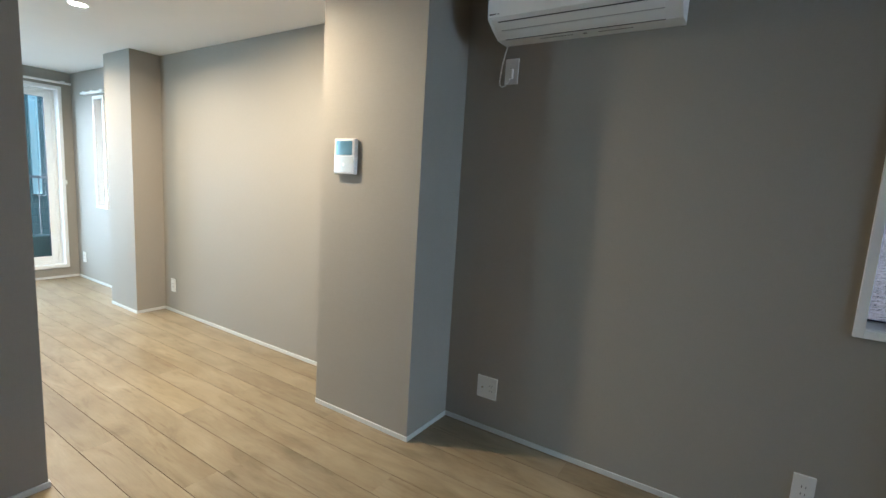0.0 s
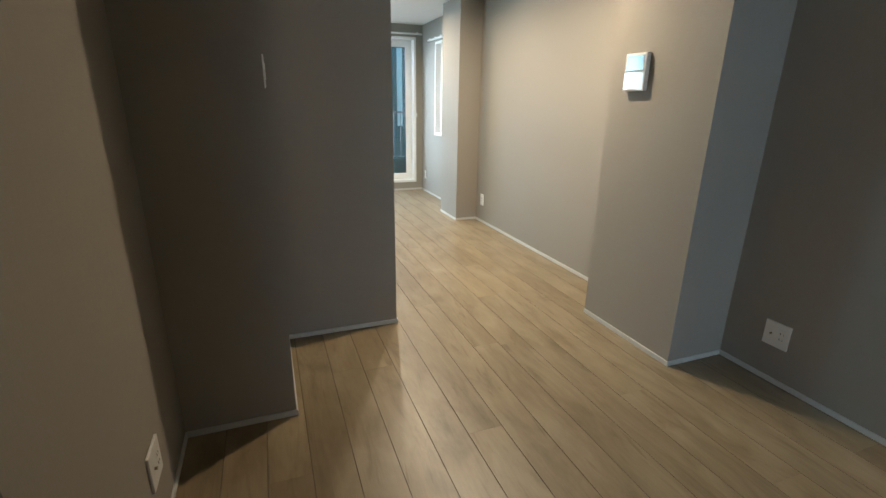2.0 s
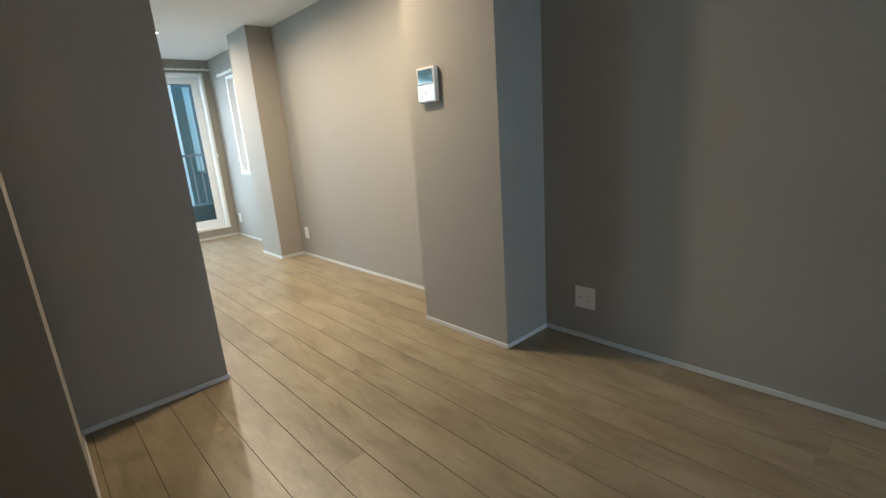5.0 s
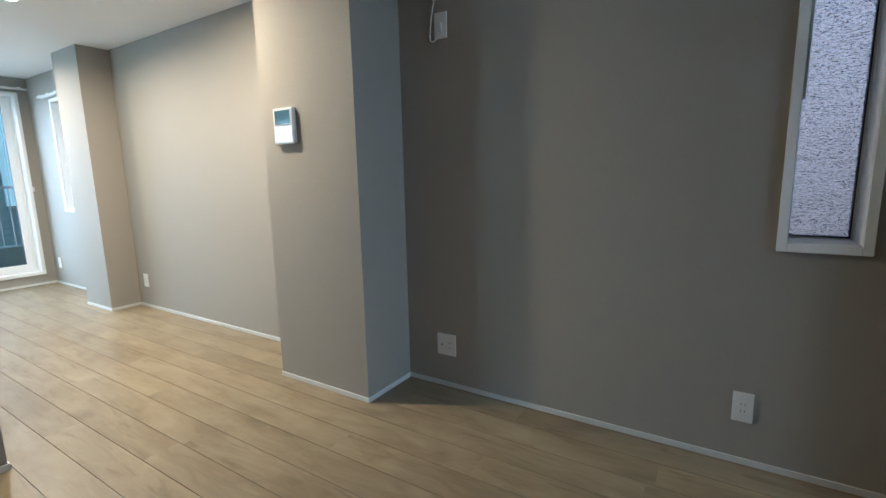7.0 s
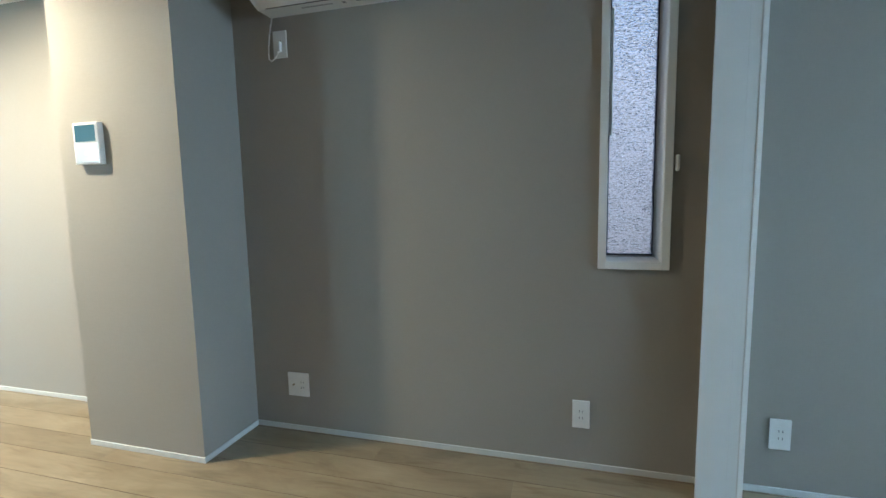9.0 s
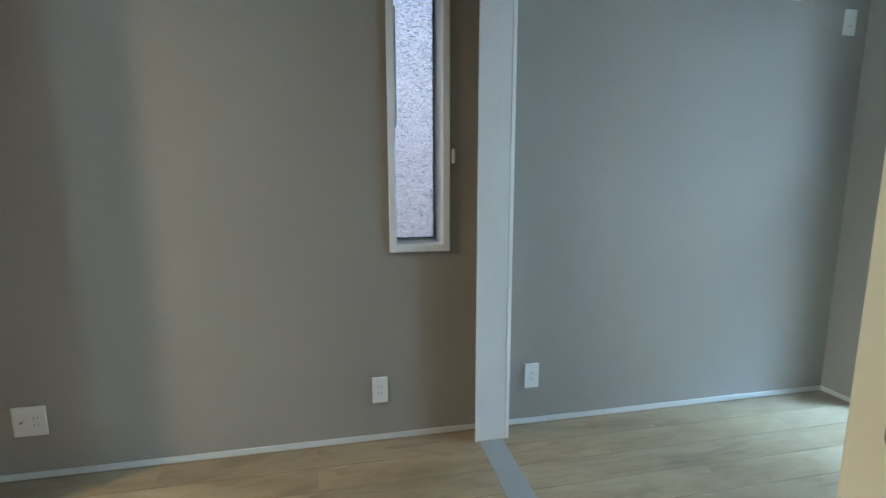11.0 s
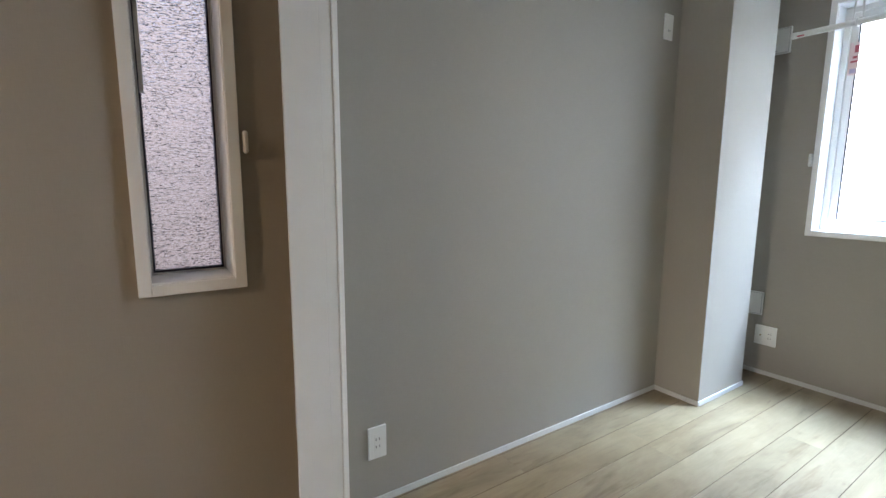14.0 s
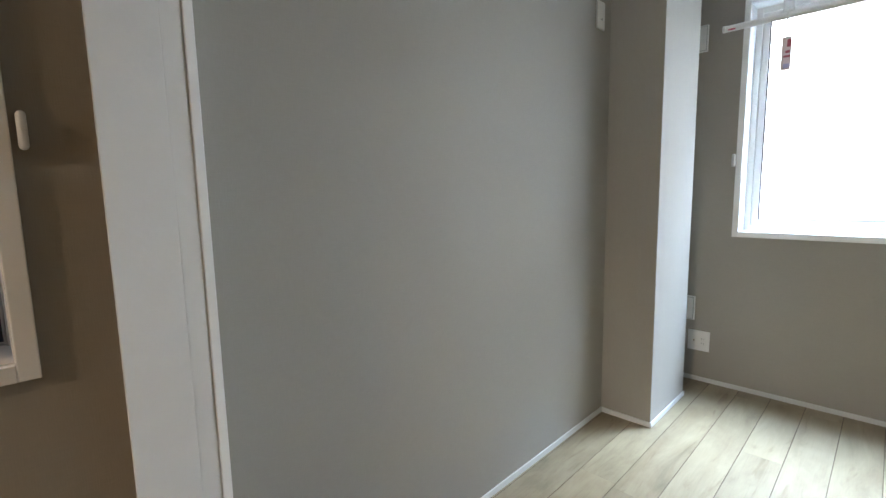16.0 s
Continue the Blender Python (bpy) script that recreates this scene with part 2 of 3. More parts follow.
def structure(name, bm, mat, label=""):
    return tagged(mesh_object(name, bm, mat), label, kind="structure")


def thing(name, at, label, category, group="", turn=0.0):
    ob = new(name)
    ob.matrix_world = Matrix.Translation(at) @ Matrix.Rotation(radians(turn), 4, "Z")
    return tagged(ob, label, category, group)


def wall_with_holes(axis, at, thick, span, z, holes):
    """A wall along axis ('x' or 'y') from span[0] to span[1] between at and at + thick, with holes (a, b, z0, z1)."""
    out, cursor = [], span[0]
    lo, hi = min(at, at + thick), max(at, at + thick)

    def piece(a, b, z0, z1):
        if b - a > 1e-4 and z1 - z0 > 1e-4:
            out.append(((a, lo, z0), (b, hi, z1)) if axis == "x" else ((lo, a, z0), (hi, b, z1)))

    for a, b, z0, z1 in sorted(holes):
        piece(cursor, a, *z)
        piece(a, b, z[0], z0)
        piece(a, b, z1, z[1])
        cursor = b
    piece(cursor, span[1], *z)
    return boxes(out)


# ---- large structure ----
XF, XW, YS = -5.11, 4.825, -2.57          # far wall, bedroom window wall, south wall
T = 0.18
SLOT1, SLOT2 = (1.694, 1.902, 0.890, 1.975), (-4.502, -4.294, 0.872, 1.975)
DOOR = (-1.78, -0.125, 0.150, 2.085)
WIN2 = (-1.98, -0.412, 0.906, 2.10)
SOUTHWIN = (-4.2, -3.5, 0.9, 1.95)
structure("wall_north", wall_with_holes("x", 0, T, (XF - T, XW + T), (-0.05, CEIL + 0.02), [SLOT1, SLOT2]), PAPER, "grey-beige papered long wall")
structure("wall_west", wall_with_holes("y", XF, -T, (-3.3, 0), (-0.05, CEIL + 0.02), [DOOR]), PAPER, "grey-beige papered end wall round the balcony door")
structure("wall_east", wall_with_holes("y", XW, T, (YS, 0), (-0.05, CEIL + 0.02), [WIN2]), PAPER, "grey-beige papered bedroom window wall")
# south opening and the unseen recess behind it are added to soak up light
structure("wall_south", boxes([((-0.235, YS - T, -0.05), (0.80, YS, CEIL + 0.02)), ((1.95, YS - T, -0.05), (XW + T, YS, CEIL + 0.02)), ((0.80, YS - T, 2.2), (1.95, YS, CEIL + 0.02))]), PAPER, "grey-beige papered south wall")
structure("wall_light_sink", boxes([((0.68, -4.8, -0.05), (0.80, YS - T, CEIL + 0.02)), ((1.95, -4.8, -0.05), (2.07, YS - T, CEIL + 0.02)), ((0.68, -4.92, -0.05), (2.07, -4.8, CEIL + 0.02)), ((0.68, -4.8, CEIL + 0.021), (2.07, YS - T, CEIL + 0.12)), ((0.68, -4.8, -0.1), (2.07, YS, -0.009))]), PAPER, "added closed recess out of view that soaks up bounced light")
structure("wall_south_living", wall_with_holes("x", -3.3, -T, (XF - T, -0.92), (-0.05, CEIL + 0.02), [SOUTHWIN]), PAPER, "grey-beige papered living room wall")
structure("wall_partition", box((-1.04, -3.3, -0.05), (-0.92, -1.535, CEIL + 0.02)), PAPER, "grey-beige papered partition end")
structure("wall_stepped", box((-0.92, YS - T, -0.05), (-0.235, -2.155, CEIL + 0.02)), PAPER, "grey-beige papered stepped wall")
structure("pier_intercom", box((-0.67, -0.365, -0.05), (0, 0, CEIL + 0.02)), PAPER, "grey-beige papered pier")
structure("pier_living", box((-3.63, -0.245, -0.05), (-3.14, 0, CEIL + 0.02)), PAPER, "grey-beige papered pier")
structure("pier_bedroom", box((4.07, -0.25, -0.05), (4.548, 0, CEIL + 0.02)), PAPER, "grey-beige papered pier")
structure("wall_doorway", boxes([((2.03, YS, -0.02), (2.17, -2.44, CEIL + 0.01)), ((2.03, -2.44, 2.13), (2.17, -0.112, CEIL + 0.01))]), PAPER, "grey-beige papered wall beside and above the sliding door")
structure("ceiling", box((XF - T, -3.46, CEIL), (XW + T, T, CEIL + 0.15)), CEILING, "white papered ceiling")

BB_H, BB_T = 0.026, 0.007


def baseboard(a, b, side):
    """A thin white strip along a wall from a to b; side: the way it faces."""
    (ax, ay), (bx, by), (sx, sy) = a, b, side
    lo = (min(ax, bx, ax + sx * BB_T), min(ay, by, ay + sy * BB_T), 0.0005)
    hi = (max(ax, bx, ax + sx * BB_T), max(ay, by, ay + sy * BB_T), BB_H)
    structure("baseboard", box(lo, hi, 0.0012, 1), SKIRTING, "thin white baseboard")


for a, b, side in (
    ((0, 0), (2.0575, 0), (0, -1)), ((2.184, 0), (4.07, 0), (0, -1)), ((0, -0.365), (0, -BB_T), (1, 0)), ((-0.67, -0.365), (BB_T, -0.365), (0, -1)),
    ((-0.67, -0.365), (-0.67, -BB_T), (-1, 0)), ((-3.14, 0), (-0.67, 0), (0, -1)), ((-3.14, -0.245), (-3.14, -BB_T), (1, 0)), ((-3.63, -0.245), (-3.14 + BB_T, -0.245), (0, -1)),
    ((-3.63, -0.245), (-3.63, -BB_T), (-1, 0)), ((XF, 0), (-3.63, 0), (0, -1)), ((XF, -3.3), (XF, -BB_T), (1, 0)), ((XF, -3.3), (-1.04, -3.3), (0, 1)),
    ((-1.04, -3.3), (-1.04, -1.535), (-1, 0)), ((-1.047, -1.535), (-0.913, -1.535), (0, 1)), ((-0.92, -2.148), (-0.92, -1.535), (1, 0)), ((-0.92, -2.155), (-0.228, -2.155), (0, 1)),
    ((-0.235, YS + BB_T), (-0.235, -2.155), (1, 0)), ((-0.235, YS), (0.80, YS), (0, 1)), ((2.17, YS), (XW, YS), (0, 1)), ((XW, YS), (XW, 0), (-1, 0)),
    ((4.07, -0.25), (4.07, -BB_T), (-1, 0)), ((4.07 - BB_T, -0.25), (4.548 + BB_T, -0.25), (0, -1)), ((4.548, -0.25), (4.548, -BB_T), (1, 0)), ((4.548, 0), (XW, 0), (0, -1)),
):
    baseboard(a, b, side)

# door post and threshold of the sliding door
structure("wall_wing", box((2.058, -0.1035, -0.02), (2.180, 0, CEIL + 0.01)), PAPER, "grey-beige papered stub of wall behind the door post")
post = structure("door_post", boxes([((2.026, -0.112, 0.0), (2.129, -0.1038, 2.13))], 0.001), JAMB, "white door post with a grooved edge")
part("rebate_strip", box((2.1291, -0.1104, 0.0), (2.1625, -0.1038, 2.13), 0.0006, 1), JAMB, post)
part("door_stop_groove", box((2.1626, -0.1080, 0.0), (2.1664, -0.1038, 2.13)), OLDJOINT, post, "brownish groove")
part("stop_bead", box((2.1666, -0.1120, 0.0), (2.184, -0.1038, 2.13), 0.002), WHITE, post)
part("return_trim", box((2.1805, -0.1036, 0.0), (2.184, -0.0005, 2.13)), JAMB, post)
structure("threshold", box((2.045, -2.44, -0.006), (2.152, -0.112, 0.0025), 0.001), THRESHOLD, "grey threshold strip")


# ---- windows and doors ----
def casing(name, parent, axis, at, out, rect, w, proud):
    """Flat trim round an opening; rect: the outer edges (a, b, z0, z1); out: the way it faces."""
    a, b, z0, z1 = rect
    lo, hi = min(at, at + out * proud), max(at, at + out * proud)

    def bx(p, q, r, s):
        return ((p, lo, r), (q, hi, s)) if axis == "x" else ((lo, p, r), (hi, q, s))

    for piece, span in (("side_trim", (a, a + w, z0, z1)), ("side_trim", (b - w, b, z0, z1)), ("sill_trim", (a + w, b - w, z0, z0 + w)), ("head_trim", (a + w, b - w, z1 - w, z1))):
        part(piece, box(*bx(*span), 0.002), WHITE, parent)


def frame_ring(axis, lo, hi, rect, w, bevel=0.0015):
    a, b, z0, z1 = rect

    def bx(p, q, r, s):
        return ((p, lo, r), (q, hi, s)) if axis == "x" else ((lo, p, r), (hi, q, s))

    return boxes([bx(a, a + w, z0, z1), bx(b - w, b, z0, z1), bx(a + w, b - w, z0, z0 + w), bx(a + w, b - w, z1 - w, z1)], bevel)


def slot_window(name, hole, label):
    a, b, z0, z1 = hole
    win = tagged(new(name), label, "window", kind="structure")
    casing("casing", win, "x", 0, -1, (a - 0.028, b + 0.027, z0 - 0.028, z1 + 0.027), 0.03, 0.015)
    part("reveal", frame_ring("x", 0.001, 0.125, (a, b, z0, z1), 0.004, 0), WHITE, win)
    part("window_frame", frame_ring("x", 0.125, 0.175, (a + 0.001, b - 0.001, z0, z1), 0.005), WHITE, win)
    part("sash", frame_ring("x", 0.132, 0.165, (a + 0.0065, b - 0.0065, z0 + 0.0055, z1 - 0.0055), 0.005), SASH, win, "pale grey sash")
    part("gasket", frame_ring("x", 0.136, 0.160, (a + 0.0116, b - 0.0106, z0 + 0.0106, z1 - 0.0108), 0.0058, 0), GASKET, win, "black rubber gasket")
    pane = part("pane", box((a + 0.0168, 0.146, z0 + 0.0158), (b - 0.0158, 0.150, z1 - 0.014)), FROST, win, "patterned obscure glass")
    pane.visible_shadow = False
    h = part("handle", box((b + 0.036, -0.024, 1.240), (b + 0.049, -0.0005, 1.302), 0.007, 4), PLASTIC, win, "small white operator handle")
    return win


w1 = slot_window("window_1", SLOT1, "narrow white-framed window with patterned glass")
latch = bmesh.new()
add_box(latch, (1.79, 0.120, 1.935), (1.806, 0.130, 1.962), 0.003)
cyl(latch, (1.765, 0.124, 1.948), (1.83, 0.124, 1.948), 0.004, 10)
part("stay", latch, GASKET, w1, "dark window stay")
part("stay_channel", box((1.7085, 0.1165, 1.40), (1.7185, 0.1315, 1.90), 0.001, 1), ALU, w1)
w4 = slot_window("window_2", SLOT2, "narrow white-framed window with patterned glass at the living room end")
# bedroom window, two sliding panes
win = tagged(new("window_3"), "white-framed sliding window, bright daylight outside", "window", kind="structure")
a, b, z0, z1 = WIN2
casing("casing", win, "y", XW, -1, (a - 0.028, b + 0.028, z0 - 0.028, z1 + 0.028), 0.03, 0.015)
part("reveal", frame_ring("y", XW + 0.001, XW + 0.125, WIN2, 0.004, 0), WHITE, win)
part("window_frame", frame_ring("y", XW + 0.10, XW + 0.158, (a + 0.005, b - 0.005, z0 + 0.005, z1 - 0.005), 0.028), WHITE, win)
mid = (a + b) / 2
for n, (p, q, x) in enumerate(((mid - 0.02, b - 0.034, XW + 0.112), (a + 0.034, mid + 0.02, XW + 0.136))):
    part("sash", frame_ring("y", x, x + 0.02, (p, q, z0 + 0.034, z1 - 0.034), 0.032), WHITE, win)
    part("gasket", frame_ring("y", x + 0.004, x + 0.016, (p + 0.0325, q - 0.0325, z0 + 0.0665, z1 - 0.0665), 0.0055, 0), GASKET, win)
    pane = part("pane", box((x + 0.008, p + 0.038, z0 + 0.072), (x + 0.012, q - 0.038, z1 - 0.072)), CLEAR, win, "clear glass")
    pane.visible_shadow = False
part("handle", box((XW - 0.028, b + 0.031, 1.262), (XW - 0.0005, b + 0.047, 1.332), 0.007, 4), PLASTIC, win, "small white knob")

# balcony door
bd = tagged(new("door_1"), "white-framed glazed balcony door, closed", "door", kind="structure")
a, b, z0, z1 = DOOR
casing("casing", bd, "y", XF, 1, (a - 0.03, b + 0.032, z0 - 0.03, z1 + 0.031), 0.034, 0.018)
part("reveal", frame_ring("y", XF - 0.11, XF - 0.001, DOOR, 0.004, 0), WHITE, bd)
part("door_frame", frame_ring("y", XF - 0.155, XF - 0.09, (a + 0.005, b - 0.005, z0 + 0.005, z1 - 0.005), 0.03), WHITE, bd)
mid = (a + b) / 2
for p, q, x in ((mid - 0.03, b - 0.036, XF - 0.118), (a + 0.036, mid + 0.03, XF - 0.146)):
    part("sash", frame_ring("y", x, x + 0.024, (p, q, z0 + 0.036, z1 - 0.036), 0.056), WHITE, bd)
    part("gasket", frame_ring("y", x + 0.005, x + 0.019, (p + 0.057, q - 0.057, z0 + 0.093, z1 - 0.093), 0.004, 0), GASKET, bd)
    pane = part("pane", box((x + 0.010, p + 0.058, z0 + 0.094), (x + 0.014, q - 0.058, z1 - 0.094)), CLEAR, bd, "clear glass")
    pane.visible_shadow = False
part("latch", box((XF - 0.001 + 0.002, b + 0.033, 1.06), (XF + 0.02, b + 0.048, 1.11), 0.004, 3), PLASTIC, bd)
sw = tagged(new("window_4"), "white-framed living room window", "window", kind="structure")
part("window_frame", frame_ring("x", -3.42, -3.36, SOUTHWIN, 0.05), WHITE, sw)
pane = part("pane", box((-4.149, -3.392, 0.951), (-3.551, -3.388, 1.899)), CLEAR, sw)
pane.visible_shadow = False


def curtain_rail(at, length, turn, label):
    """A slim double rail on brackets; it runs along its own x."""
    r = thing("curtain_rail", at, label, "curtain rail", turn=turn)
    part("rail", box((0, -0.055, -0.012), (length, -0.037, 0.006), 0.002), WHITE, r)
    part("rail", box((0, -0.030, -0.012), (length, -0.012, 0.006), 0.002), WHITE, r)
    for n in range(3):
        x = 0.06 + n * (length - 0.12) / 2
        part("bracket", box((x - 0.012, -0.058, 0.007), (x + 0.012, -0.001, 0.016), 0.001, 1), WHITE, r)
    for x in (-0.006, length + 0.0005):
        part("end_cap", box((x, -0.058, -0.014), (x + 0.0055, -0.009, 0.008), 0.001, 1), WHITE, r)
    return r


curtain_rail((XF, -1.95, 2.158), 1.93, 90, "white double curtain rail above the balcony door")
curtain_rail((XW, -0.31, 2.168), 1.78, -90, "white double curtain rail above the bedroom window")

curtain_rail((-4.70, 0, 2.035), 0.53, 0, "short white curtain rail above the narrow window")

# sliding door leaf with a recessed pull
Y0, PULL_Y, PULL_Z0, PULL_Z1, PULL_W = -1.553, -1.6115, 0.868, 1.012, 0.041
leaf = thing("sliding_door", (2.079, Y0, 0.006), "cream sliding door leaf, half open, with a bronze pull", "door")


def stadium(y, z0, z1, w, n=24):
    """Points of an upright rounded slot."""
    r = w / 2
    top = [(y + r * math.cos(t), z1 - r + r * math.sin(t)) for t in np.linspace(0, math.pi, n)]
    low = [(y + r * math.cos(t), z0 + r + r * math.sin(t)) for t in np.linspace(math.pi, 2 * math.pi, n)]
    return top + low


def plate_with_hole(x0, x1, rect, ring):
    """A slab between x0 and x1 with a slot through its front skin."""
    bm = bmesh.new()
    ya, yb, za, zb = rect
    outer = [bm.verts.new((x0, y, z)) for y, z in ((ya, za), (yb, za), (yb, zb), (ya, zb))]
    inner = [bm.verts.new((x0, y, z)) for y, z in ring]
    edges = [bm.edges.new((loop[k], loop[(k + 1) % len(loop)])) for loop in (outer, inner) for k in range(len(loop))]
    bmesh.ops.triangle_fill(bm, use_beauty=True, use_dissolve=False, edges=edges)
    back = [bm.verts.new((x1, y, z)) for y, z in ((ya, za), (yb, za), (yb, zb), (ya, zb))]
    for k in range(4):
        bm.faces.new((outer[k], outer[(k + 1) % 4], back[(k + 1) % 4], back[k]))
    bm.faces.new(back)
    return bm


pull_ring = stadium(PULL_Y - Y0, PULL_Z0 - 0.006, PULL_Z1 - 0.006, PULL_W - 0.004)
part("panel", plate_with_hole(0, 0.033, (-0.887, 0, 0, 2.115), pull_ring), LEAF, leaf)
part("edge_band", box((0.0, 0.0003, 0.0), (0.033, 0.0013, 2.115)), LEAF, leaf, "cream edge band")
cup = bmesh.new()
rings = [[cup.verts.new((x, y, z)) for y, z in stadium(PULL_Y - Y0, PULL_Z0 + g - 0.006, PULL_Z1 - g - 0.006, PULL_W - 2 * g)]
         for x, g in ((-0.0002, -0.0), (-0.0022, 0.001), (-0.0024, 0.0085), (-0.0005, 0.0105))]
for r1, r2 in zip(rings, rings[1:]):
    for k in range(len(r1)):
        cup.faces.new((r1[k], r1[(k + 1) % len(r1)], r2[(k + 1) % len(r2)], r2[k]))
pull = part("pull", cup, BRONZE, leaf, "pinkish bronze rim of the recessed pull")
well = bmesh.new()
deep = [[well.verts.new((x, y, z)) for y, z in stadium(PULL_Y - Y0, PULL_Z0 + g - 0.006, PULL_Z1 - g - 0.006, PULL_W - 2 * g)] for x, g in ((-0.0004, 0.0107), (0.020, 0.0110), (0.024, 0.0135))]
for r1, r2 in zip(deep, deep[1:]):
    for k in range(len(r1)):
        well.faces.new((r1[k], r1[(k + 1) % len(r1)], r2[(k + 1) % len(r2)], r2[k]))
well.faces.new(deep[-1])
part("recess", well, RECESS, pull, "recess with its shade and a greenish reflection in the colour")


# ---- small fittings ----
def duplex(th, x, z, parent):
    """One pair of socket slits."""
    part("socket_slits", boxes([((x - 0.0075, -0.0102, z - 0.0045), (x - 0.0055, -0.0086, z + 0.0045)), ((x + 0.0055, -0.0102, z - 0.0045), (x + 0.0075, -0.0086, z + 0.0045))]), SLOT, parent, "dark socket slits")


def wall_plate(at, turn, wide, label, sockets=(), coax=(), rocker=(), size=None, name="wall_socket"):
    """A cover plate facing -y before it is turned, with what it carries."""
    w, h = size or ((0.116 if wide else 0.070), 0.120)
    t = thing(name, at, label, "wall socket" if name == "wall_socket" else "wall switch", turn=turn)
    part("cover", box((-w / 2, -0.0085, -h / 2), (w / 2, 0, h / 2), 0.0025, 3), PLASTIC, t)
    for x in sorted({s[0] for s in sockets}):
        part("insert", box((x - 0.0125, -0.0092, -0.034), (x + 0.0125, -0.0080, 0.034), 0.0008, 1), PLASTIC, t)
    for x, z in sockets:
        duplex(t, x, z, t)
    for x, z in coax:
        bm = cyl(bmesh.new(), (x, -0.0165, z), (x, -0.0085, z), 0.0045, 14)
        part("aerial_socket", bm, BRASS, t, "metal aerial socket")
        part("insert", box((x - 0.0125, -0.0092, -0.034), (x + 0.0125, -0.0080, 0.034), 0.0008, 1), PLASTIC, t)
    for x, z, rh in rocker:
        part("rocker", box((x - 0.0125, -0.0115, z - rh / 2), (x + 0.0125, -0.0082, z + rh / 2), 0.001, 2), PLASTIC, t)
    return t


pair = [(0, 0.014), (0, -0.014)]
wall_plate((0.256, 0, 0.242), 0, True, "white double wall plate with aerial and power sockets above the baseboard", sockets=[(0.024, 0.014), (0.024, -0.014)], coax=[(-0.024, 0.0)])
wall_plate((1.611, 0, 0.240), 0, False, "white power socket under the narrow window", sockets=pair)
wall_plate((2.333, 0, 0.242), 0, False, "white power socket beside the door post", sockets=pair)
wall_plate((-2.984, 0, 0.252), 0, False, "white power socket beside the living room pier", sockets=pair)
wall_plate((-4.93, 0, 0.250), 0, False, "white power socket at the far corner", sockets=pair)
wall_plate((XW, -0.245, 0.248), -90, True, "white double wall plate under the bedroom window", sockets=[(0.024, 0.014), (0.024, -0.014)], coax=[(-0.024, 0.0)])
wall_plate((3.955, 0, 1.937), 0, False, "white plate for the air conditioner high on the bedroom wall", sockets=[(0.0, -0.018)])
wall_plate((0.258, 0, 1.874), 0, False, "white power socket under the air conditioner", sockets=[(0, 0.012), (0, -0.016)])
wall_plate((0.185, YS, 0.240), 180, True, "white double wall plate on the south wall", sockets=[(0.024, 0.014), (0.024, -0.014)], coax=[(-0.024, 0.0)])
wall_plate((-0.55, -2.155, 1.37), 180, False, "white light switch on the stepped wall", rocker=[(0, 0, 0.06)], name="light_switch")


def access_cover(at, label):
    t = thing("access_cover", at, label, "vent cover", turn=-90)
    part("cover", box((-0.071, -0.014, -0.071), (0.071, 0, 0.071), 0.003, 3), PLASTIC, t)
    part("joint", box((-0.0655, -0.0149, -0.0655), (0.0655, -0.0138, 0.0655)), GREYMARK, t, "grey joint line")
    part("flap", box((-0.063, -0.0165, -0.063), (0.063, -0.0135, 0.063), 0.001, 2), PLASTIC, t)
    part("notch", box((-0.008, -0.0172, -0.055), (0.008, -0.0162, -0.051)), SLOT, t)


access_cover((XW, -0.145, 1.973), "white square duct cover behind the bedroom pier, high up")
access_cover((XW, -0.145, 0.441), "white square duct cover behind the bedroom pier, low down")
# intercom
ic = thing("intercom", (-0.472, -0.365, 1.332), "white video intercom with a teal display on the pier", "intercom")
part("case", box((-0.074, -0.027, 0), (0.071, 0, 0.180), 0.004, 3), PLASTIC, ic)
part("bezel", box((-0.066, -0.0285, 0.092), (0.063, -0.0265, 0.173), 0.001, 1), PLASTIC, ic)
part("display", box((-0.060, -0.0300, 0.097), (0.057, -0.0282, 0.168), 0.0008, 1), LCD, ic, "teal glossy display")
part("front_plate", box((-0.066, -0.0285, 0.008), (0.063, -0.0265, 0.088), 0.001, 1), GLOSSGREY, ic, "pale grey glossy lower plate")
part("button", cyl(bmesh.new(), (-0.004, -0.0292, 0.048), (-0.004, -0.0282, 0.048), 0.010, 24), PLASTIC, ic)



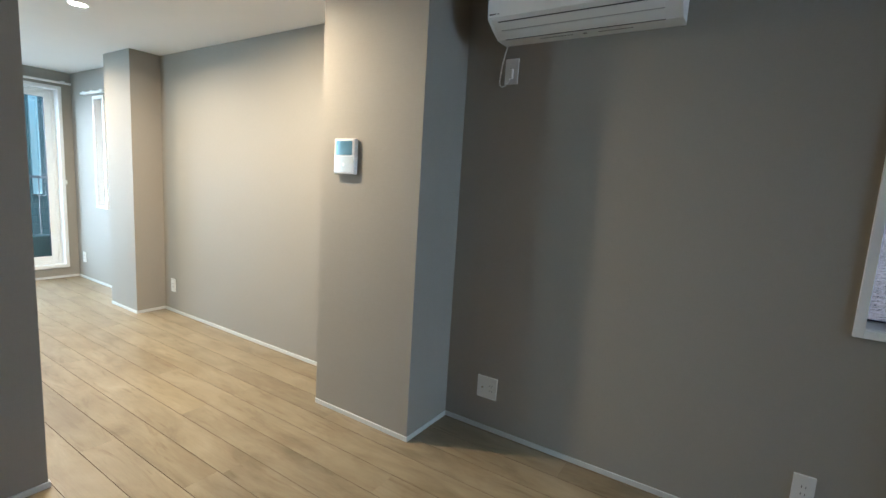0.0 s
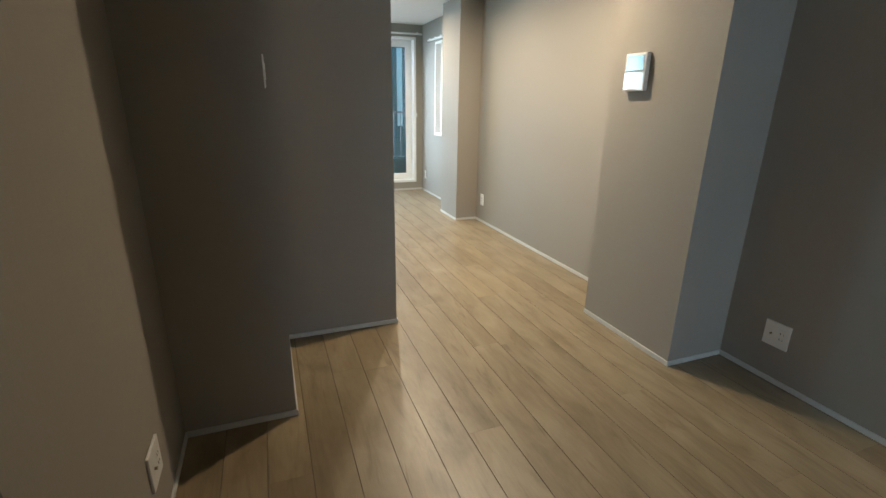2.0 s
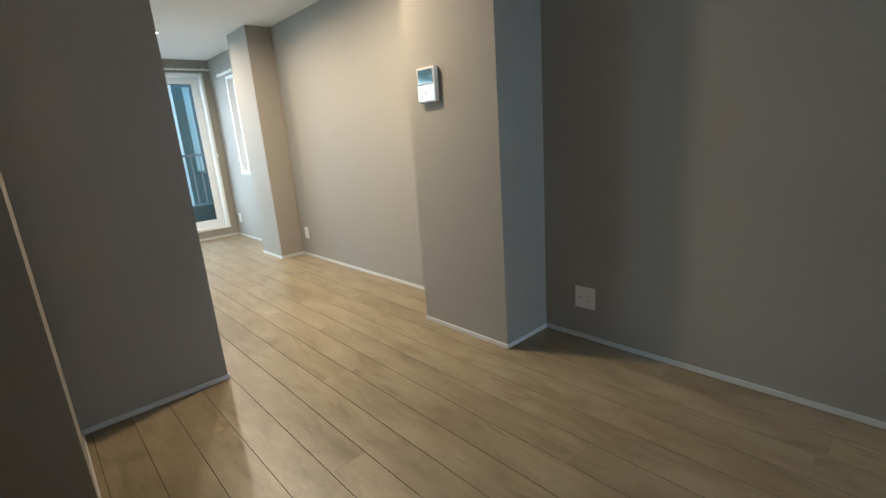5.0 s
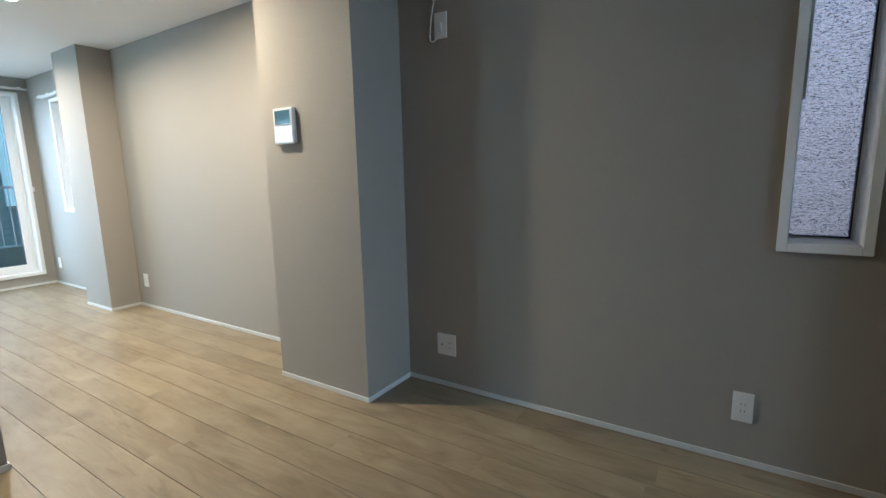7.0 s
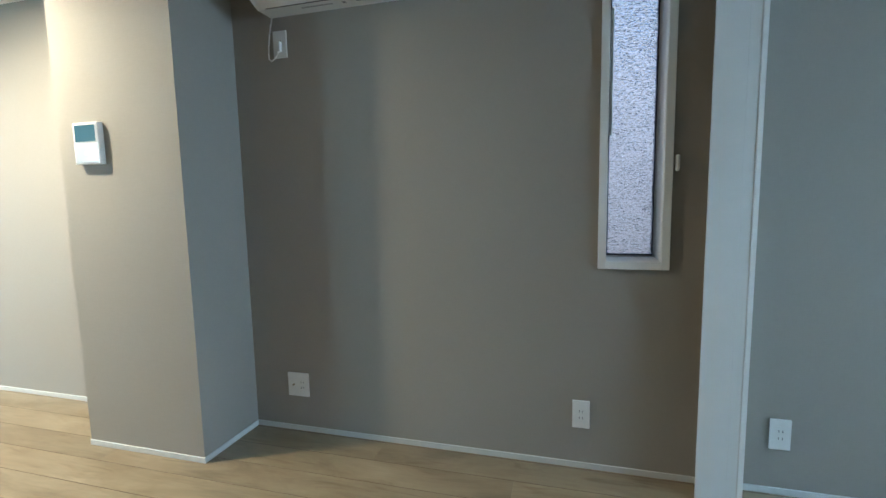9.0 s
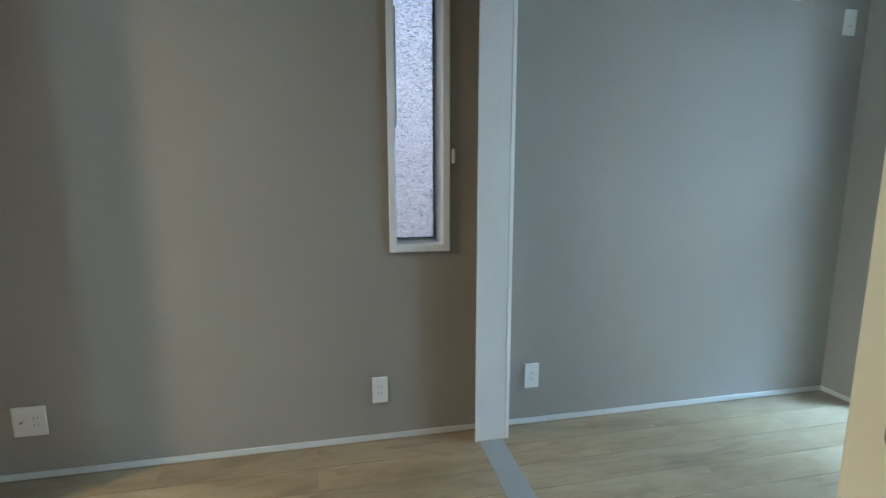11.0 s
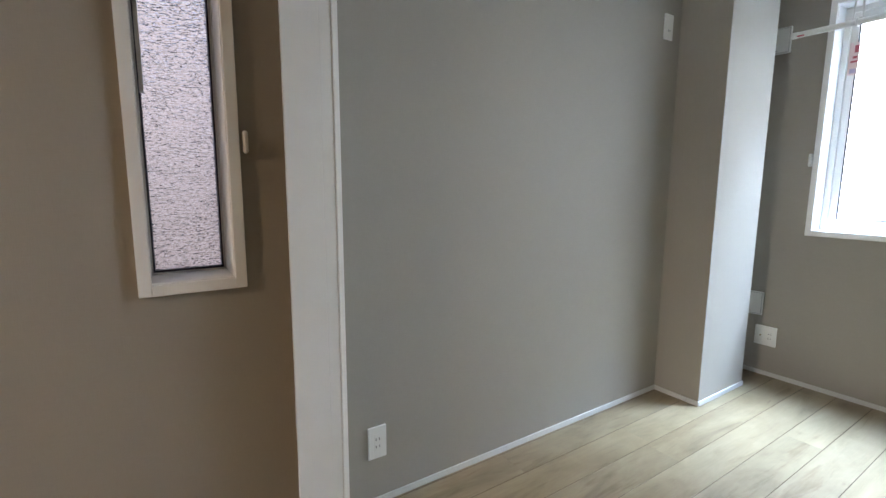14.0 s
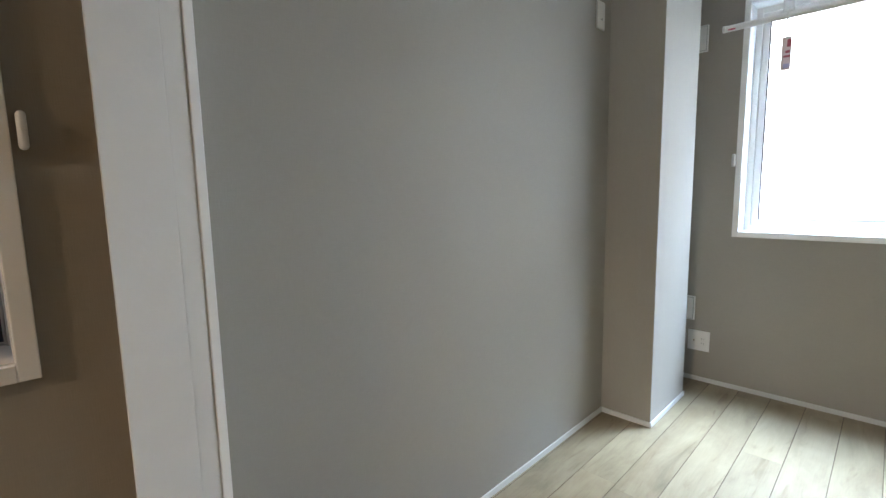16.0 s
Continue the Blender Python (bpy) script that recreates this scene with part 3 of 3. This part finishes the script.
# air conditioners
def air_conditioner(at, label):
    """A slim indoor unit, 0.79 m wide, its back on the wall; it faces -y."""
    ac = thing("air_conditioner", at, label, "air conditioner")
    prof = [(0, 0.0), (-0.097, 0.0), (-0.150, 0.026), (-0.190, 0.050), (-0.207, 0.060), (-0.212, 0.095), (-0.210, 0.215), (-0.198, 0.243), (-0.17, 0.25), (0, 0.25)]

    def extrude(points, x0, x1):
        bm = bmesh.new()
        l, r = [bm.verts.new((x0, y, z)) for y, z in points], [bm.verts.new((x1, y, z)) for y, z in points]
        for k in range(len(points)):
            bm.faces.new((l[k], l[(k + 1) % len(points)], r[(k + 1) % len(points)], r[k]))
        bm.faces.new(l), bm.faces.new(r)
        return bm

    part("body", extrude([(y * 0.995, 0.0006 + z * 0.995) for y, z in prof], 0.012, 0.778), SHELL, ac)
    part("end_cap", extrude(prof, 0.0, 0.0115), SHELL, ac)
    part("end_cap", extrude(prof, 0.7785, 0.79), SHELL, ac)
    part("front_panel", boxes([((0.004, -0.2185, 0.060), (0.722, -0.2085, 0.236))], 0.004), SHELL, ac)
    part("side_panel", boxes([((0.7245, -0.2170, 0.062), (0.784, -0.2085, 0.236))], 0.004), SHELL, ac)

    def flap(y0, z0, y1, z1, t=0.006):
        d = Vector((0, y1 - y0, z1 - z0)).normalized()
        nrm = Vector((0, d.z, -d.y)) * t
        if nrm.z > 0:
            nrm = -nrm
        bm = bmesh.new()
        rows = [[bm.verts.new((x, y0, z0)), bm.verts.new((x, y1, z1)), bm.verts.new((x, y1 + nrm.y, z1 + nrm.z)), bm.verts.new((x, y0 + nrm.y, z0 + nrm.z))] for x in (0.045, 0.728)]
        for k in range(4):
            bm.faces.new((rows[0][k], rows[0][(k + 1) % 4], rows[1][(k + 1) % 4], rows[1][k]))
        bm.faces.new(rows[0]), bm.faces.new(rows[1])
        return bm

    part("louvre", flap(-0.188, 0.0490, -0.153, 0.0285, 0.004), SHELL, ac)
    part("louvre", flap(-0.148, 0.0250, -0.102, 0.0035, 0.004), SHELL, ac)
    part("seam", flap(-0.1920, 0.0515, -0.1890, 0.0498, 0.003), SLOT, ac, "dark seam")
    part("seam", flap(-0.1525, 0.0280, -0.1485, 0.0255, 0.0015), GREYMARK, ac, "dark seam")
    part("seam", flap(-0.1015, 0.0032, -0.0980, 0.0016, 0.0042), SLOT, ac, "dark seam")
    part("marking", box((0.014, -0.2196, 0.072), (0.046, -0.2184, 0.0775)), SLOT, ac, "small dark bar")
    part("marking", box((0.052, -0.2196, 0.0735), (0.062, -0.2184, 0.0765)), SLOT, ac, "small dark bar")
    for k in range(11):
        part("printed_mark", box((0.20 + 0.014 * k, -0.066, -0.0012), (0.209 + 0.014 * k, -0.056, -0.0002)), GREYMARK, ac)
    part("warning_label", box((0.395, -0.066, -0.0012), (0.410, -0.050, -0.0002)), GREYMARK, ac, "grey printed label")
    part("warning_label", box((0.46, -0.060, -0.0012), (0.60, -0.053, -0.0002)), GREYMARK, ac, "long grey printed label")
    for k in range(3):
        part("indicator", box((0.752, -0.2182, 0.10 + 0.025 * k), (0.766, -0.2169, 0.104 + 0.025 * k)), GREYMARK, ac)
    return ac


ac = air_conditioner((0.216, 0, 1.995), "white wall-mounted air conditioner with a thin power cord")
cord = bmesh.new()
path = [(0.020, -0.020, 0.004), (0.006, -0.014, -0.030), (-0.006, -0.012, -0.075), (-0.013, -0.012, -0.120), (-0.016, -0.013, -0.160), (-0.013, -0.015, -0.184), (0.000, -0.018, -0.194), (0.018, -0.022, -0.190), (0.034, -0.024, -0.176), (0.044, -0.022, -0.155)]
for p, q in zip(path, path[1:]):
    cyl(cord, p, q, 0.0031, 10)
    bmesh.ops.create_uvsphere(cord, u_segments=10, v_segments=6, radius=0.0031, matrix=Matrix.Translation(q))
part("power_cord", cord, PLASTIC, ac, "thin white power cord", smooth=True)
part("plug", box((0.036, -0.030, -0.158), (0.056, -0.0105, -0.112), 0.004, 3), PLASTIC, ac, "white plug")
air_conditioner((2.86, 0, 2.018), "white wall-mounted air conditioner in the bedroom")

# downlights
for dx, dy in DOWNLIGHTS:
    dl = thing("downlight", (dx, dy, CEIL), "round warm downlight set in the ceiling", "downlight", "ceiling downlights")
    ring, R = bmesh.new(), 32
    loops = [[ring.verts.new((r * math.cos(2 * math.pi * k / R), r * math.sin(2 * math.pi * k / R), z)) for k in range(R)] for r, z in ((0.062, -0.0002), (0.061, -0.004), (0.052, -0.0055), (0.047, -0.001), (0.047, -0.0002))]
    for l1, l2 in zip(loops, loops[1:]):
        for k in range(R):
            ring.faces.new((l1[k], l1[(k + 1) % R], l2[(k + 1) % R], l2[k]))
    part("trim_ring", ring, WHITE, dl, smooth=True)
    part("lens", cyl(bmesh.new(), (0, 0, -0.0030), (0, 0, -0.0006), 0.0465, 32), LENS, dl, "glowing warm lens")

# drying pole hung from the bedroom ceiling
dp = thing("drying_pole", (4.30, -0.415, 1.850), "white indoor drying pole hung from the ceiling on hooks", "drying pole")
part("pole", cyl(bmesh.new(), (0, -0.012, 0), (0, -1.60, 0), 0.013, 20), PLASTIC, dp)
for y0, y1 in ((0.0, -0.0115), (-1.6005, -1.612)):
    part("end_cap", cyl(bmesh.new(), (0, y0, 0), (0, y1, 0), 0.0145, 20), PLASTIC, dp)
part("sticker", box((-0.0135, -0.050, -0.0105), (-0.0080, -0.022, -0.0045)), RED, dp, "red sticker")
for y in (-0.235, -1.38):
    for side in (-1, 1):
        part("hanger_rod", cyl(bmesh.new(), (0, y + 0.018 * side, 0.002), (0, y + 0.005 * side, 0.25), 0.0042, 12), PLASTIC, dp)
    part("hanger_stem", cyl(bmesh.new(), (0, y, 0.245), (0, y, CEIL - 1.850 - 0.008), 0.008, 16), PLASTIC, dp)
    part("ceiling_socket", cyl(bmesh.new(), (0, y, CEIL - 1.850 - 0.008), (0, y, CEIL - 1.850), 0.032, 24), PLASTIC, dp)
    ring = bmesh.new()
    pts = [(0.0165 * math.cos(t), 0.0165 * math.sin(t)) for t in np.linspace(0, 2 * math.pi, 17)]
    for (x1, z1), (x2, z2) in zip(pts, pts[1:]):
        cyl(ring, (x1, y, z1), (x2, y, z2), 0.004, 8)
    cyl(ring, (0, y - 0.018, 0.016), (0, y + 0.018, 0.016), 0.004, 8)
    part("ring", ring, PLASTIC, dp)

tag = thing("paper_tag", (4.30, -0.652, 1.767), "mauve printed paper tag hanging from the drying pole's hook", "tag")
part("card", box((-0.0006, -0.017, -0.134), (0.0006, 0.017, 0.0)), TAGCARD, tag)
for side in (-1, 1):
    lo, hi = min(side * 0.0006, side * 0.0012), max(side * 0.0006, side * 0.0012)
    part("print", boxes([((lo, -0.0165, -0.042), (hi, -0.001, -0.012)), ((lo, -0.012, -0.066), (hi, 0.003, -0.056)), ((lo, -0.0165, -0.083), (hi, 0.009, -0.075))]), RED, tag, "dark red print")
    part("print", boxes([((lo, -0.012, -0.127), (hi, 0.009, -0.108))]), PURPLE, tag, "pale violet print")
    part("eyelet", cyl(bmesh.new(), (side * 0.0006, 0, -0.006), (side * 0.0018, 0, -0.006), 0.005, 16), PLASTIC, tag, "white eyelet")
part("string", cyl(bmesh.new(), (0, 0, -0.002), (0, 0, 0.066), 0.0007, 6), PLASTIC, tag, "thin white string")

# ---- outdoors ----
structure("ground", box((-300, -300, -3.4), (300, 300, -3.2)), GROUND, "gravelly ground")
structure("balcony_floor", box((-6.4, -2.6, -0.25), (XF - T, 0.4, -0.05)), CONCRETE, "concrete balcony floor")


def siding_house(name, lo, hi, mat, label, faces, course=0.18, windows=()):
    """A house block with lapped siding courses on the sides named, and a flat roof."""
    house = tagged(new(name), label, "house", kind="structure")
    part("core", box(lo, hi), mat, house)
    bm = bmesh.new()
    n = int((hi[2] - lo[2]) / course)
    for k in range(n):
        z = lo[2] + k * course
        if "x+" in faces:
            add_box(bm, (hi[0], lo[1], z + 0.008), (hi[0] + 0.018, hi[1], z + course - 0.004))
        if "y-" in faces:
            add_box(bm, (lo[0], lo[1] - 0.018, z + 0.008), (hi[0], lo[1], z + course - 0.004))
    tagged(part("siding", bm, mat, house), kind="stuff")
    part("roof", box((lo[0], lo[1], hi[2] + 0.001), (hi[0], hi[1], hi[2] + 0.12)), CONCRETE, house)
    return house


north = siding_house("neighbour_house_north", (-8, 1.7, 0.72), (9, 8, 2.55), SIDING_MAUVE, "mauve-grey rendered neighbouring house", ("y-",))
part("plinth", box((-8, 1.69, -3.2), (9, 8, 0.719)), PLINTH, north, "darker lower storey wall")
part("downpipe", cyl(bmesh.new(), (2.42, 1.63, -3.2), (2.42, 1.63, 3.1), 0.035, 16), PLINTH, north)
dark = siding_house("neighbour_house_dark", (-14, 0.11, -3.2), (-7.5, 1.6, 4.5), SIDING_DARK, "dark slate-blue sided neighbouring house", ("x+",), 0.10)
part("window_frame", frame_ring("y", -7.48, -7.44, (0.27, 0.37, 0.82, 2.22), 0.02), PALETEAL, dark)
part("pane", box((-7.475, 0.291, 0.841), (-7.465, 0.349, 2.199)), PALETEAL, dark)
pale = siding_house("neighbour_house_pale", (-20, -12, -3.2), (-13.0 - 1.2, 0.1, 6.0), SIDING_LIGHT, "pale sided neighbouring house", ("x+",))
rail = tagged(new("railing"), "dark metal balcony railing", "railing", kind="structure")
part("handrail", box((-6.22, -2.6, 1.085), (-6.17, 0.35, 1.12), 0.004), RAILING, rail)
for k in range(3):
    y = -0.352 - 1.05 * k
    part("post", box((-6.22, y - 0.018, 0.361), (-6.18, y + 0.018, 1.084), 0.002), RAILING, rail)
for k in range(24):
    y = -2.55 + 0.115 * k
    part("baluster", box((-6.204, y - 0.005, 0.361), (-6.194, y + 0.005, 1.084)), RAILING, rail)
structure("balcony_parapet", box((-6.30, -2.6, -0.25), (-6.12, 0.4, 0.36), 0.004), SIDING_DARK, "low slate-blue balcony parapet")

# ---- floor and planks ----
floor = structure("floor", box((XF - 0.0, -3.3, -0.10), (XW, 0, -0.0085)), DARK, "limed oak plank floor with dark joints")
PITCH, FIRST, LENGTH = 0.1507, -0.0145, 1.82
plank_meshes = {}


def plank(x0, x1, y0, y1):
    """One plank with eased edges; alike planks share a mesh."""
    key = (round(x1 - x0, 4), round(y1 - y0, 4))
    if key not in plank_meshes:
        w, h, e = (x1 - x0) / 2, (y1 - y0) / 2, 0.0011
        v = [(sx * (w - g * 0.15), sy * (h - g * 0.8), z) for z, g in ((-0.009, 0), (-0.0012, 0), (0, e)) for sx, sy in ((-1, -1), (1, -1), (1, 1), (-1, 1))]
        f = [(8, 9, 10, 11)] + [(r + k, r + (k + 1) % 4, r + 4 + (k + 1) % 4, r + 4 + k) for r in (0, 4) for k in range(4)]
        me = bpy.data.meshes.new("plank")
        me.from_pydata(v, [], f)
        me.materials.append(OAK)
        me.materials.append(EDGE)
        for n in (1, 3, 5, 7):
            me.polygons[n].material_index = 1
        plank_meshes[key] = me
    ob = new("plank", plank_meshes[key])
    ob.parent = floor
    ob.location = ((x0 + x1) / 2, (y0 + y1) / 2, 0)


GAP = 0.0010
areas = [(XF + 0.001, -1.045, -3.3), (-1.045, 2.0445, -2.57), (2.1525, XW - 0.001, -2.57)]
offsets = (0.121, 0.72, -0.47, 1.32, -1.1)
for row in range(22):
    yt = FIRST - PITCH * row + PITCH
    top, low = min(yt, -0.001), yt - PITCH + GAP
    if top - low < 0.01:
        continue
    for lox, hix, loy in ((XF + 0.001, 2.0445, -2.57), (2.1525, XW - 0.001, -2.57)):
        if low < loy - 0.02:
            if lox > 2 or low < -3.3:
                continue
            hix = -1.045
        x = offsets[row % 5] + (0.37 if lox > 2 else 0) - LENGTH * 6
        while x < hix:
            s, e = max(x, lox), min(x + LENGTH - 0.0001, hix)
            if e - s > 0.05:
                plank(s, e, low, top)
            x += LENGTH
